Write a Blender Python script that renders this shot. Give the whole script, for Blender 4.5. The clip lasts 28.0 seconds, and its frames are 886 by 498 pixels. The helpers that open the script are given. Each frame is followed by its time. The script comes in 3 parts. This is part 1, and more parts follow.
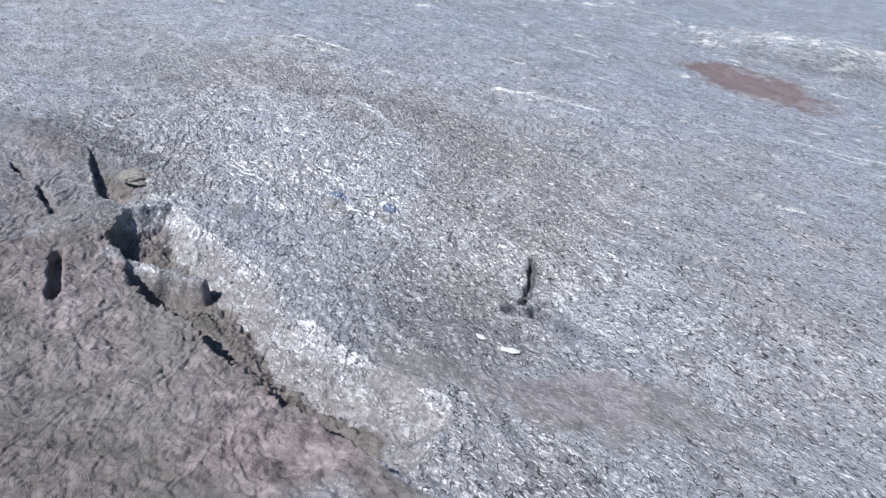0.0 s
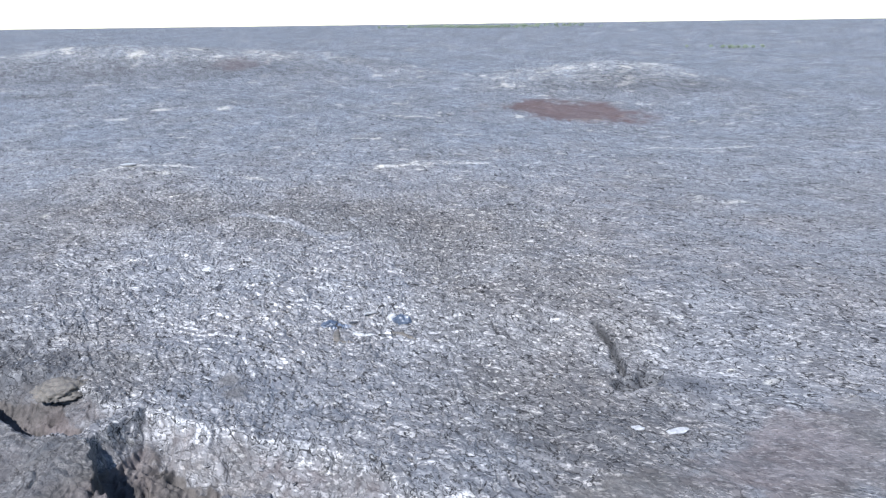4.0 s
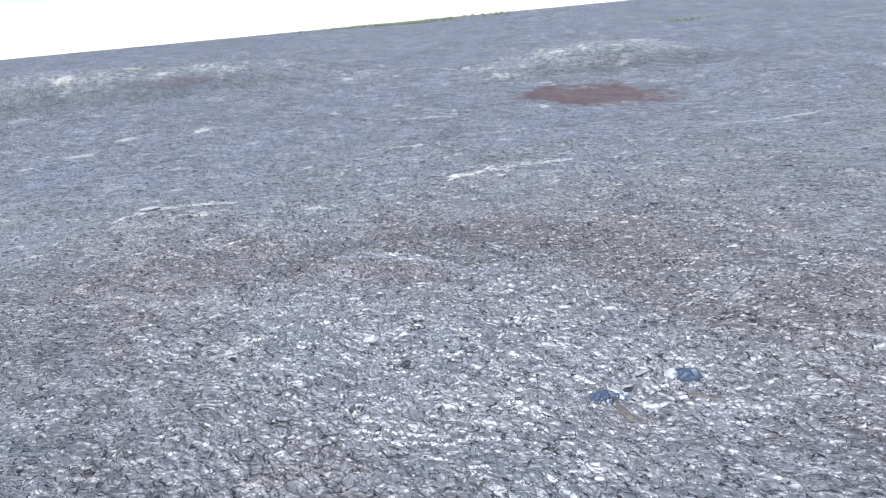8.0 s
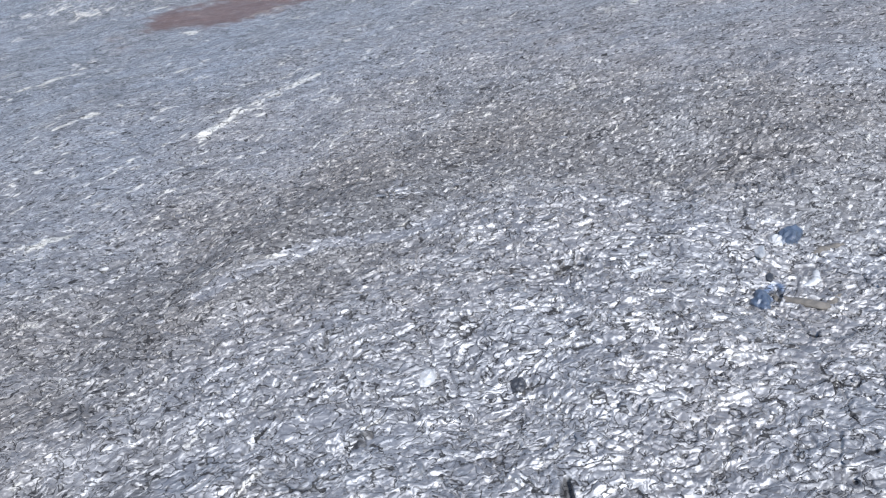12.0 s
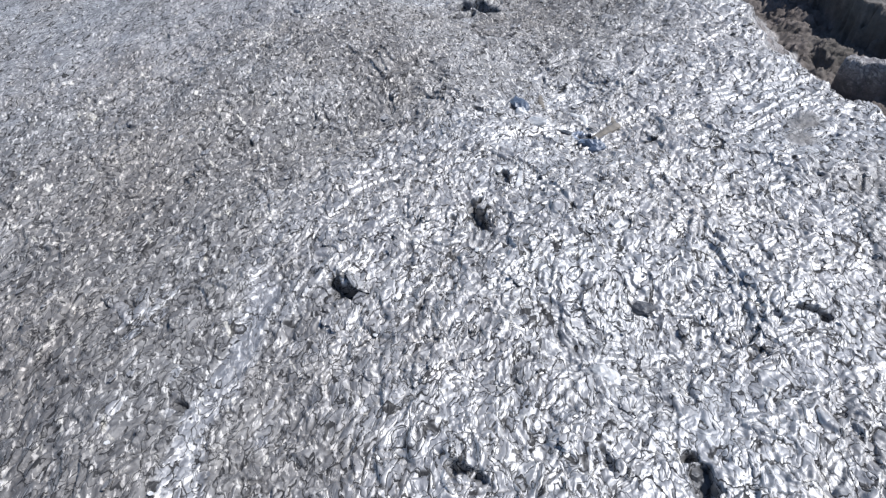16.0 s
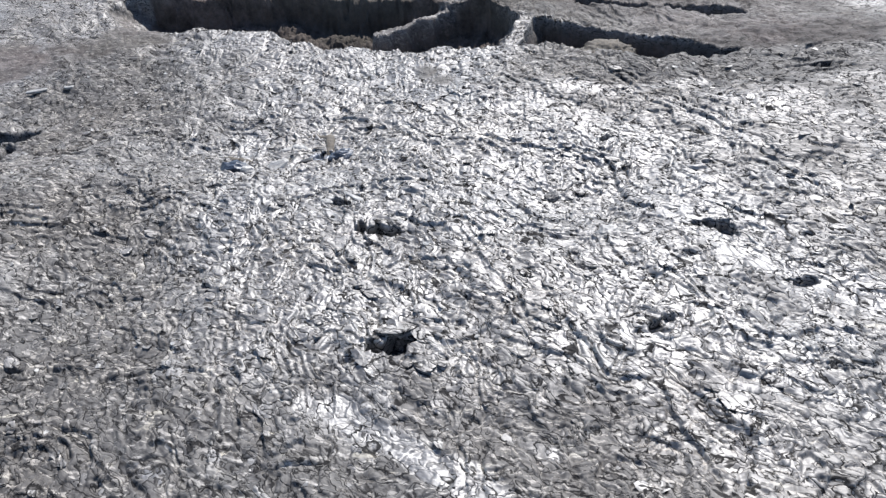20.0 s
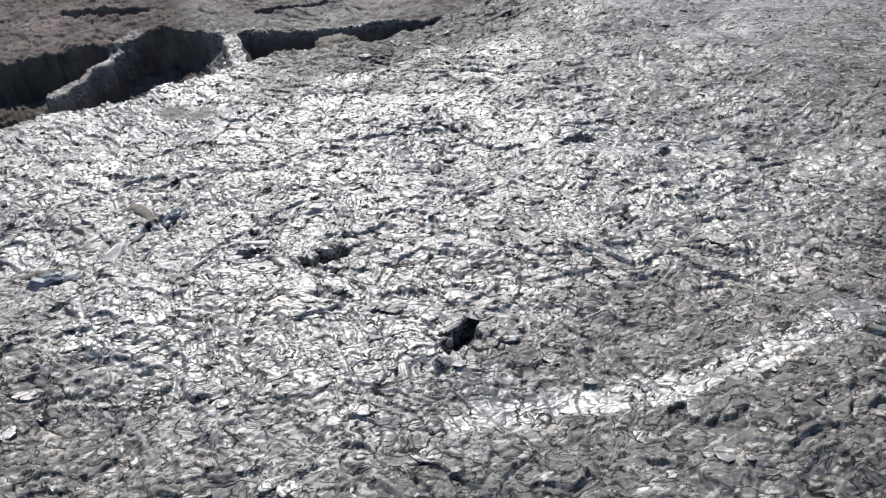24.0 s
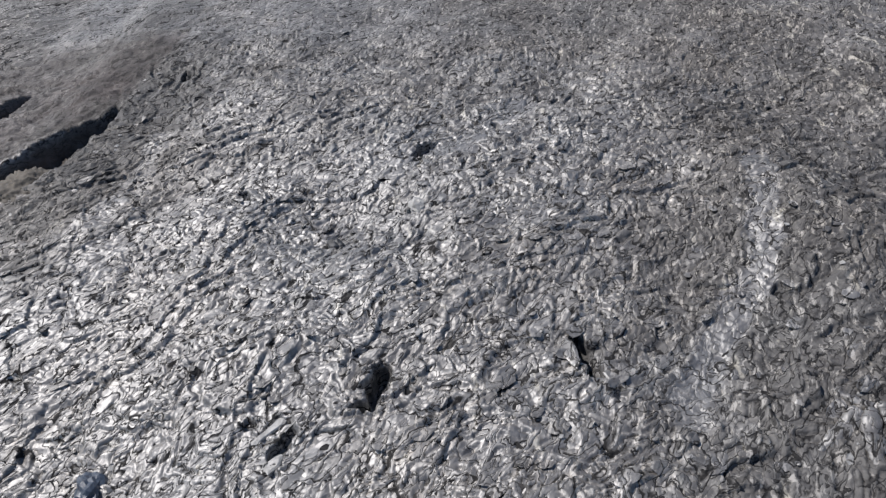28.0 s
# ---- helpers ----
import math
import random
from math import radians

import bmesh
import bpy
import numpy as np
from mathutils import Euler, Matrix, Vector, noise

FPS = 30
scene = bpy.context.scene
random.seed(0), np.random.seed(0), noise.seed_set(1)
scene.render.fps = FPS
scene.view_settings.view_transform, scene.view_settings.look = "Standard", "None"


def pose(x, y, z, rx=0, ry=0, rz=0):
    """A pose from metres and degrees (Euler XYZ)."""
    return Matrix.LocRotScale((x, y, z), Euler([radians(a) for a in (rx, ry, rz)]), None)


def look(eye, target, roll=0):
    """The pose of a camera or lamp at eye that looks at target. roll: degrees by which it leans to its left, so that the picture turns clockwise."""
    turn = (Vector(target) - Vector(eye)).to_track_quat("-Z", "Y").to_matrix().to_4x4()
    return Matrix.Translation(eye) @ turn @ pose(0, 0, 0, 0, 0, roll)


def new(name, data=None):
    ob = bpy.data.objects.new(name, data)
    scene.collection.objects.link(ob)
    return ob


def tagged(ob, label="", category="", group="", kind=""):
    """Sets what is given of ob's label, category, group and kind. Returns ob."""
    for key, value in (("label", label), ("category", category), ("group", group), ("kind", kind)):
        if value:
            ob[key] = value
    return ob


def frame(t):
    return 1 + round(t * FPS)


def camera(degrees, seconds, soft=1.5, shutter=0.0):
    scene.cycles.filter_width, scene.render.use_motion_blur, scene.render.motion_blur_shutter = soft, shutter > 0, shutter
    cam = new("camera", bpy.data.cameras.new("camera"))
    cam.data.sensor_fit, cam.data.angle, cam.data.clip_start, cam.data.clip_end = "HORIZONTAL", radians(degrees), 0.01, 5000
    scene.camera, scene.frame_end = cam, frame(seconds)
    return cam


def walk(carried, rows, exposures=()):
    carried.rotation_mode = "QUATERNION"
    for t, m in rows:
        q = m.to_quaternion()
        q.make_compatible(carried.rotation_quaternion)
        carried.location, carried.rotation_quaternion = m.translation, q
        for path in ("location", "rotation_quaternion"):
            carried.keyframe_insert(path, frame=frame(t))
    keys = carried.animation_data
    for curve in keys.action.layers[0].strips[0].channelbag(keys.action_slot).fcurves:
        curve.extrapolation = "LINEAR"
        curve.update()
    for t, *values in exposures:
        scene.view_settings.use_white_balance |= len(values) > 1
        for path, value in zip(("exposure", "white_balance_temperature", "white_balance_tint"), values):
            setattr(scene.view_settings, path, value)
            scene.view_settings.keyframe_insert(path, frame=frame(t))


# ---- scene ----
PATH = [
    (0, (80.42, -29.11, 74.43), (64.27, 22.10, 47.65), 9.42),
    (0.5, (73.76, -28.58, 71.70), (62.76, 25.48, 48.11), 9.42),
    (1, (66.44, -27.48, 69.32), (61.12, 27.93, 46.92), 6.82),
    (1.5, (58.68, -25.99, 67.43), (54.06, 30.34, 47.30), 5.07),
    (2, (50.39, -24.04, 65.97), (49.77, 33.14, 47.82), 3.44),
    (2.5, (42.32, -21.58, 64.88), (43.82, 35.79, 47.37), 2.42),
    (4.5, (8.38, -5.09, 60.56), (9.39, 51.44, 40.46), -3.59),
    (5, (0.00, -0.00, 59.99), (0.00, 56.20, 38.98), -6.95),
    (5.5, (-7.78, 5.33, 59.52), (-6.20, 61.49, 38.44), -6.79),
    (6, (-15.60, 11.23, 59.14), (-12.09, 66.82, 36.84), -8.13),
    (6.5, (-22.70, 17.22, 58.95), (-18.80, 72.26, 35.38), -8.38),
    (7, (-29.97, 24.26, 58.71), (-25.57, 79.83, 36.51), -8.50),
    (7.5, (-36.48, 31.29, 58.37), (-29.32, 87.10, 37.52), -7.44),
    (8, (-42.92, 38.99, 58.23), (-33.37, 95.00, 38.94), -5.42),
    (8.5, (-48.67, 46.51, 57.90), (-33.94, 100.89, 37.26), -4.36),
    (9, (-54.48, 54.73, 57.73), (-38.61, 108.14, 35.48), -4.89),
    (9.5, (-59.85, 62.78, 57.52), (-48.28, 116.80, 34.10), -5.32),
    (10, (-65.02, 71.62, 57.29), (-51.91, 125.38, 34.10), -5.68),
    (10.5, (-69.42, 80.39, 56.68), (-54.86, 133.95, 33.91), -10.06),
    (11, (-73.41, 90.13, 55.62), (-52.19, 139.99, 29.86), -12.43),
    (11.5, (-76.47, 99.32, 55.00), (-47.13, 142.76, 25.82), -12.82),
    (12, (-78.79, 109.16, 54.71), (-42.15, 146.05, 24.75), -13.18),
    (12.5, (-80.31, 118.74, 54.50), (-40.46, 151.24, 23.59), -13.39),
    (14.5, (-77.47, 157.46, 52.84), (-29.07, 168.10, 19.02), -14.03),
    (15, (-74.95, 167.13, 53.10), (-27.55, 163.49, 16.49), -11.86),
    (15.5, (-71.74, 176.10, 53.32), (-26.74, 164.83, 15.28), -10.73),
    (16, (-67.51, 184.75, 53.36), (-26.26, 166.21, 13.93), -10.19),
    (16.5, (-62.95, 191.79, 53.37), (-26.40, 169.05, 11.57), -9.02),
    (17, (-57.70, 198.32, 53.35), (-20.93, 170.35, 15.07), -11.92),
    (17.5, (-52.16, 203.83, 53.77), (-19.55, 171.51, 15.14), -10.79),
    (18, (-45.84, 208.79, 54.38), (-18.78, 172.17, 15.30), -10.36),
    (18.5, (-39.52, 212.37, 54.82), (-21.67, 171.43, 14.75), -8.95),
    (19, (-32.52, 215.41, 54.99), (-21.97, 172.48, 14.42), -8.52),
    (19.5, (-25.96, 217.18, 55.02), (-20.64, 173.07, 14.70), -6.81),
    (20, (-19.23, 218.31, 54.79), (-18.63, 173.41, 14.99), -5.46),
    (20.5, (-13.00, 218.53, 54.52), (-17.77, 173.58, 15.07), -3.84),
    (21, (-6.84, 218.15, 53.91), (-18.15, 175.00, 13.77), -0.65),
    (21.5, (-1.24, 216.94, 53.31), (-14.21, 175.11, 12.30), -1.67),
    (23.5, (16.47, 206.85, 52.42), (-9.45, 172.22, 10.84), -1.34),
    (24, (20.63, 202.67, 51.84), (-11.76, 170.81, 12.66), 0.78),
    (24.5, (24.05, 198.17, 51.33), (-13.50, 170.67, 13.47), 2.38),
    (25, (27.08, 193.01, 50.70), (-13.75, 170.27, 13.08), 4.24),
    (25.5, (29.21, 187.84, 50.23), (-13.89, 171.03, 12.01), 3.10),
    (26, (30.67, 182.14, 49.76), (-13.15, 168.87, 10.99), 2.01),
    (26.5, (31.33, 176.43, 49.32), (-13.57, 165.34, 11.09), 1.37),
    (27, (31.19, 170.39, 48.82), (-15.52, 163.32, 11.83), 1.15),
    (27.5, (30.34, 164.72, 48.31), (-17.00, 161.82, 11.57), 0.71),
    (28, (28.76, 158.92, 47.70), (-18.30, 160.12, 10.49), -0.99),
]
cam = camera(66.24, 28.0, soft=1.3)
EXPOSURES = [(0.0, 1.08, 5770, 12), (2.5, 0.96, 5580, 12), (5.0, 0.86, 5600, 13), (12.5, 0.75, 5740, 12), (14.5, 0.82, 5870, 12), (17.0, 0.80, 6020, 12), (20.0, 0.50, 6290, 12), (25.0, 0.28, 6450, 11), (28.0, -0.10, 6400, 13)]
walk(cam, [(t, look(eye, target, roll)) for t, eye, target, roll in PATH], EXPOSURES)

# ---- sky and sun ----
SUN_AZIMUTH, SUN_HEIGHT = radians(207), radians(50)
world = bpy.data.worlds.new("sky")
scene.world = world
world.use_nodes = True
wn = world.node_tree
sky = wn.nodes.new("ShaderNodeTexSky")
sky.sky_type, sky.sun_disc = "NISHITA", False
sky.sun_elevation, sky.sun_rotation = SUN_HEIGHT, SUN_AZIMUTH
sky.air_density, sky.dust_density = 1.0, 0.15
back = wn.nodes["Background"]
wn.links.new(sky.outputs[0], back.inputs[0])
back.inputs[1].default_value = 0.10
sun = new("sun", bpy.data.lights.new("sun", "SUN"))
sun.data.energy, sun.data.angle, sun.data.color = 5.0, radians(0.5), (1.0, 0.96, 0.9)
to_sun = Vector((math.sin(SUN_AZIMUTH) * math.cos(SUN_HEIGHT), math.cos(SUN_AZIMUTH) * math.cos(SUN_HEIGHT), math.sin(SUN_HEIGHT)))
sun.matrix_world = look(to_sun * 200, (0, 0, 0))


# ---- materials ----
def material(name):
    m = bpy.data.materials.new(name)
    m.use_nodes = True
    return m, m.node_tree, m.node_tree.nodes["Principled BSDF"]


def noise_node(tree, where, scale, detail=4.0, rough=0.55, distort=0.0, kind="FBM"):
    n = tree.nodes.new("ShaderNodeTexNoise")
    n.noise_type = kind
    n.inputs["Scale"].default_value, n.inputs["Detail"].default_value = scale, detail
    n.inputs["Roughness"].default_value, n.inputs["Distortion"].default_value = rough, distort
    if kind in ("FBM", "RIDGED_MULTIFRACTAL"):
        n.normalize = True
    tree.links.new(where, n.inputs["Vector"])
    return n.outputs["Fac"]


def ramp(tree, value, stops, smooth=False):
    n = tree.nodes.new("ShaderNodeValToRGB")
    n.color_ramp.interpolation = "EASE" if smooth else "LINEAR"
    while len(n.color_ramp.elements) < len(stops):
        n.color_ramp.elements.new(0.5)
    for e, (at, c) in zip(n.color_ramp.elements, stops):
        e.position, e.color = at, (c, c, c, 1) if isinstance(c, (int, float)) else (*c, 1)
    tree.links.new(value, n.inputs[0])
    return n.outputs[0]


def mix(tree, fac, a, b, how="MIX"):
    n = tree.nodes.new("ShaderNodeMix")
    n.data_type, n.blend_type = "RGBA", how
    for slot, v in ((0, fac), (6, a), (7, b)):
        if isinstance(v, bpy.types.NodeSocket):
            tree.links.new(v, n.inputs[slot])
        else:
            n.inputs[slot].default_value = v if slot == 0 else (*v, 1)
    return n.outputs[2]


def maths(tree, how, a, b=0.5, clamp=False):
    n = tree.nodes.new("ShaderNodeMath")
    n.operation, n.use_clamp = how, clamp
    n.inputs[2].default_value = 0.5
    for slot, v in ((0, a), (1, b)):
        if isinstance(v, bpy.types.NodeSocket):
            tree.links.new(v, n.inputs[slot])
        else:
            n.inputs[slot].default_value = v
    return n.outputs[0]


def bump(tree, height, strength, distance, below=None):
    n = tree.nodes.new("ShaderNodeBump")
    n.inputs["Strength"].default_value, n.inputs["Distance"].default_value = strength, distance
    tree.links.new(height, n.inputs["Height"])
    if below is not None:
        tree.links.new(below, n.inputs["Normal"])
    return n.outputs[0]


def lava_material(name, zones):
    """Young pahoehoe: overlapping lobes of grey rock under a silvery skin, folded and split by thin winding cracks,
    with the folds' shade painted in.
    """
    m, t, p = material(name)
    place = t.nodes.new("ShaderNodeNewGeometry").outputs["Position"]
    along = t.nodes.new("ShaderNodeMapping")
    along.vector_type = "TEXTURE"
    along.inputs["Rotation"].default_value = (0, 0, radians(-40))
    along.inputs["Scale"].default_value = (1.5, 0.85, 1.0)
    t.links.new(place, along.inputs["Vector"])
    here = along.outputs["Vector"]

    def pushed(where, scale, far):
        sway = t.nodes.new("ShaderNodeTexNoise")
        sway.inputs["Scale"].default_value, sway.inputs["Detail"].default_value = scale, 3.0
        t.links.new(where, sway.inputs["Vector"])
        push = t.nodes.new("ShaderNodeVectorMath")
        push.operation = "MULTIPLY_ADD"
        push.inputs[1].default_value = (far, far, 0.0)
        t.links.new(sway.outputs["Color"], push.inputs[0])
        t.links.new(where, push.inputs[2])
        return push.outputs[0]

    bent = pushed(here, 0.55, 2.6)

    def folds(scale, levels, seed, detail=2.0):
        """Winding lobes: runs from 0 at a lobe's split edge to 1 at the next."""
        shift = t.nodes.new("ShaderNodeVectorMath")
        shift.inputs[1].default_value = (seed * 71.3, seed * 33.1, seed * 9.0)
        t.links.new(bent, shift.inputs[0])
        return maths(t, "FRACT", maths(t, "MULTIPLY", noise_node(t, shift.outputs[0], scale, detail, 0.5), levels))

    def pillow(saw):
        return maths(t, "POWER", maths(t, "MULTIPLY", maths(t, "MULTIPLY", saw, 4.0), maths(t, "SUBTRACT", 1.0, saw)), 0.5)

    wide = noise_node(t, place, 0.03, 3)
    patch = noise_node(t, here, 0.16, 4, 0.55, 0.6)
    grain = noise_node(t, bent, 1.6, 5, 0.62, 0.3)
    fine = noise_node(t, here, 8.0, 3, 0.6)
    gate = noise_node(t, here, 0.35, 3, 0.55, 0.4)
    lobe, fold, rope = folds(0.10, 11.0, 1.0, 3.0), folds(0.25, 9.0, 2.0, 3.0), folds(0.55, 7.0, 3.0)
    # dark lines at split edges: thin cracks plus the folds' shade, as colour
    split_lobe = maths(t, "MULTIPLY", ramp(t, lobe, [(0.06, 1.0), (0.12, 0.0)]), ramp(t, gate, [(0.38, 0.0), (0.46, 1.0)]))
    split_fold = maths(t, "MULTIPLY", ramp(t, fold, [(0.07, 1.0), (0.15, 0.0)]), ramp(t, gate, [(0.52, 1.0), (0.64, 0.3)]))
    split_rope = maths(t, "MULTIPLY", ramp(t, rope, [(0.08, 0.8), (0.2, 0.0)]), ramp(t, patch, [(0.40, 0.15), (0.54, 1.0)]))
    crack_shade = maths(t, "MAXIMUM", maths(t, "MAXIMUM", split_lobe, split_fold), split_rope)
    skin = maths(t, "ADD", maths(t, "MULTIPLY", patch, 0.45), maths(t, "MULTIPLY", grain, 0.55))
    gloss = maths(t, "SUBTRACT", maths(t, "ADD", maths(t, "MULTIPLY", patch, 0.9), maths(t, "MULTIPLY", grain, 0.2)), 0.3)
    if zones:
        zone = t.nodes.new("ShaderNodeVertexColor")
        zone.layer_name = "rock"
        rock = t.nodes.new("ShaderNodeSeparateColor")
        t.links.new(zone.outputs["Color"], rock.inputs[0])
        zone = t.nodes.new("ShaderNodeVertexColor")
        zone.layer_name = "wear_shade"
        wear_shade = t.nodes.new("ShaderNodeSeparateColor")
        t.links.new(zone.outputs["Color"], wear_shade.inputs[0])
        skin = maths(t, "ADD", skin, maths(t, "MULTIPLY", maths(t, "SUBTRACT", rock.outputs[2], 0.5), 0.05))
        gloss = maths(t, "ADD", gloss, maths(t, "SUBTRACT", rock.outputs[2], 0.25))
    else:
        piece = maths(t, "ADD", t.nodes.new("ShaderNodeNewGeometry").outputs["Random Per Island"], t.nodes.new("ShaderNodeObjectInfo").outputs["Random"])
        piece = maths(t, "FRACT", piece)
        skin = maths(t, "ADD", maths(t, "MULTIPLY", skin, 0.85), maths(t, "MULTIPLY", piece, 0.15))
        gloss = maths(t, "ADD", gloss, 0.25)
    colour = ramp(t, skin, [(0.36, (0.044, 0.042, 0.041)), (0.48, (0.086, 0.083, 0.081)), (0.60, (0.15, 0.146, 0.139))])
    # pale crests behind the split edges: sunlit fold fronts painted into the colour
    crest = maths(t, "MULTIPLY", ramp(t, fold, [(0.15, 0.0), (0.22, 1.0), (0.42, 0.0)]), ramp(t, grain, [(0.50, 0.0), (0.60, 0.8)]))
    colour = mix(t, crest, colour, (0.28, 0.27, 0.25))
    # pale dashes, painted likewise for small fold fronts in the sun
    dash = t.nodes.new("ShaderNodeMapping")
    dash.vector_type = "TEXTURE"
    dash.inputs["Rotation"].default_value = (0, 0, radians(-18))
    dash.inputs["Scale"].default_value = (1.5, 0.45, 1.0)
    t.links.new(pushed(place, 0.9, 0.8), dash.inputs["Vector"])
    dash = ramp(t, noise_node(t, dash.outputs["Vector"], 1.0, 3, 0.55), [(0.57, 0.0), (0.63, 0.78)])
    colour = mix(t, dash, colour, mix(t, grain, (0.30, 0.29, 0.27), (0.52, 0.505, 0.48)))
    tan = mix(t, 1.0, colour, (1.02, 0.93, 0.83), "MULTIPLY")
    colour = mix(t, ramp(t, wide, [(0.38, 0.15), (0.62, 0.7)]), colour, tan)
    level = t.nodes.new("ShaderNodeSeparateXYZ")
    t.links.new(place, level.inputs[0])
    # far lava tinted bluish by y, haze painted into the colour
    far_haze = maths(t, "MULTIPLY", maths(t, "SUBTRACT", level.outputs[1], 215.0), 0.007, True)
    colour = mix(t, far_haze, colour, mix(t, 1.0, colour, (0.90, 0.98, 1.08), "MULTIPLY"))
    shine = maths(t, "ADD", ramp(t, gloss, [(0.25, 0.70), (0.62, 0.54)]), maths(t, "MULTIPLY", maths(t, "SUBTRACT", fine, 0.5), 0.25))
    p.inputs["IOR"].default_value = 1.85
    if zones:
        flake = t.nodes.new("ShaderNodeMapping")
        flake.inputs["Scale"].default_value = (0.26, 0.8, 0.3)
        t.links.new(place, flake.inputs["Vector"])
        flake = maths(t, "ADD", noise_node(t, flake.outputs["Vector"], 1.0, 5, 0.6), maths(t, "MULTIPLY", wear_shade.outputs[1], 0.23))
        ledge = t.nodes.new("ShaderNodeMapping")
        ledge.inputs["Scale"].default_value = (0.045, 0.075, 0.1)
        t.links.new(place, ledge.inputs["Vector"])
        ledge = maths(t, "ADD", noise_node(t, ledge.outputs["Vector"], 1.0, 4, 0.55, 0.5), maths(t, "MULTIPLY", wear_shade.outputs[1], 0.22))
        colour = mix(t, ramp(t, ledge, [(0.70, 0.0), (0.75, 0.8)]), colour, mix(t, grain, (0.27, 0.25, 0.2), (0.56, 0.52, 0.43)))
        colour = mix(t, ramp(t, flake, [(0.63, 0.0), (0.70, 0.85)]), colour, mix(t, grain, (0.30, 0.28, 0.23), (0.60, 0.56, 0.48)))
        colour = mix(t, wear_shade.outputs[2], colour, mix(t, grain, (0.035, 0.05, 0.085), (0.09, 0.13, 0.20)))
        # darkened patches, including shade painted in pits and along the rift
        colour = mix(t, wear_shade.outputs[0], colour, mix(t, grain, (0.022, 0.0215, 0.0215), (0.070, 0.0675, 0.066)))
        rubble = noise_node(t, place, 0.22, 9, 0.78)
        ash = ramp(t, rubble, [(0.36, (0.042, 0.034, 0.032)), (0.5, (0.115, 0.092, 0.085)), (0.66, (0.21, 0.172, 0.158))])
        ash = mix(t, ramp(t, wide, [(0.4, 0.0), (0.6, 0.7)]), ash, mix(t, rubble, (0.035, 0.035, 0.032), (0.10, 0.097, 0.082)))
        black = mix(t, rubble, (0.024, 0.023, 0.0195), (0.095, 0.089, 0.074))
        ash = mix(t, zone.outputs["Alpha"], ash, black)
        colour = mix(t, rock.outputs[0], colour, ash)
        cinder = ramp(t, noise_node(t, here, 0.25, 7, 0.75), [(0.3, (0.062, 0.043, 0.039)), (0.7, (0.105, 0.067, 0.059))])
        colour = mix(t, rock.outputs[1], colour, cinder)
        dull = maths(t, "MAXIMUM", rock.outputs[0], rock.outputs[1])
        shine = mix(t, dull, shine, (0.95, 0.95, 0.95))
        crack_shade = maths(t, "MULTIPLY", crack_shade, maths(t, "SUBTRACT", 1.0, dull))
    colour = mix(t, maths(t, "MULTIPLY", crack_shade, 0.86), colour, (0.02, 0.02, 0.021))
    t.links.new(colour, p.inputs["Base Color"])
    t.links.new(mix(t, crack_shade, shine, (0.95, 0.95, 0.95)), p.inputs["Roughness"])
    level = maths(t, "MULTIPLY", maths(t, "SUBTRACT", 1.0, crack_shade), ramp(t, gloss, [(0.25, 0.35), (0.6, 1.0)]))
    if zones:
        level = maths(t, "MULTIPLY", level, maths(t, "SUBTRACT", 1.0, maths(t, "MULTIPLY", dull, 0.95)))
    t.links.new(level, p.inputs["Specular IOR Level"])
    n1 = bump(t, maths(t, "SUBTRACT", 1.0, lobe), 0.8, 0.16)
    n2 = bump(t, pillow(fold), 0.8, 0.085, n1)
    n3 = bump(t, pillow(rope), 0.7, 0.04, n2)
    t.links.new(bump(t, grain, 0.3, 0.07, n3), p.inputs["Normal"])
    return m


LAVA = lava_material("lava_field", True)
LAVA_PIECE = lava_material("lava_crust", False)


# ---- the ground, one sheet to the horizon ----
GRAIN = np.random.RandomState(7)
PERM = GRAIN.permutation(512)
ANGLE = GRAIN.rand(512) * 2 * np.pi
GX, GY = np.cos(ANGLE), np.sin(ANGLE)


def gnoise(x, y, seed=0):
    """Gradient noise, about -0.7 to 0.7, with a wavelength of one unit."""
    xi, yi = np.floor(x).astype(np.int64), np.floor(y).astype(np.int64)
    xf, yf = x - xi, y - yi
    u, v = xf**3 * (xf * (xf * 6 - 15) + 10), yf**3 * (yf * (yf * 6 - 15) + 10)

    def corner(i, j):
        k = PERM[(PERM[(xi + i + seed * 37) & 511] + yi + j) & 511]
        return GX[k] * (xf - i) + GY[k] * (yf - j)

    a, b = corner(0, 0), corner(1, 0)
    c, d = corner(0, 1), corner(1, 1)
    return (a + u * (b - a)) * (1 - v) + (c + u * (d - c)) * v


def step(a, b, v):
    s = np.clip((v - a) / (b - a), 0, 1)
    return s * s * (3 - 2 * s)


def hump(x, y, cx, cy, sx, sy, turn=0.0):
    c, s = math.cos(radians(turn)), math.sin(radians(turn))
    u, v = (x - cx) * c + (y - cy) * s, -(x - cx) * s + (y - cy) * c
    return np.exp(-((u / sx) ** 2) - (v / sy) ** 2)


def strip(x, y, xs, ys, wide):
    """1 on a band along a line, falling to 0 at its edges."""
    best = np.full(x.shape, 1e9)
    for x0, y0, x1, y1 in zip(xs, ys, xs[1:], ys[1:]):
        u = np.clip(((x - x0) * (x1 - x0) + (y - y0) * (y1 - y0)) / ((x1 - x0) ** 2 + (y1 - y0) ** 2), 0, 1)
        best = np.minimum(best, np.hypot(x - x0 - u * (x1 - x0), y - y0 - u * (y1 - y0)))
    return step(wide, wide * 0.3, best)


RIFT_X = [-112, -96, -80, -74, -70, -65, -57, -50, -46, -40, -36, -32, -23, -16, -5, 2, 11, 15, 30, 45, 57, 90, 130]
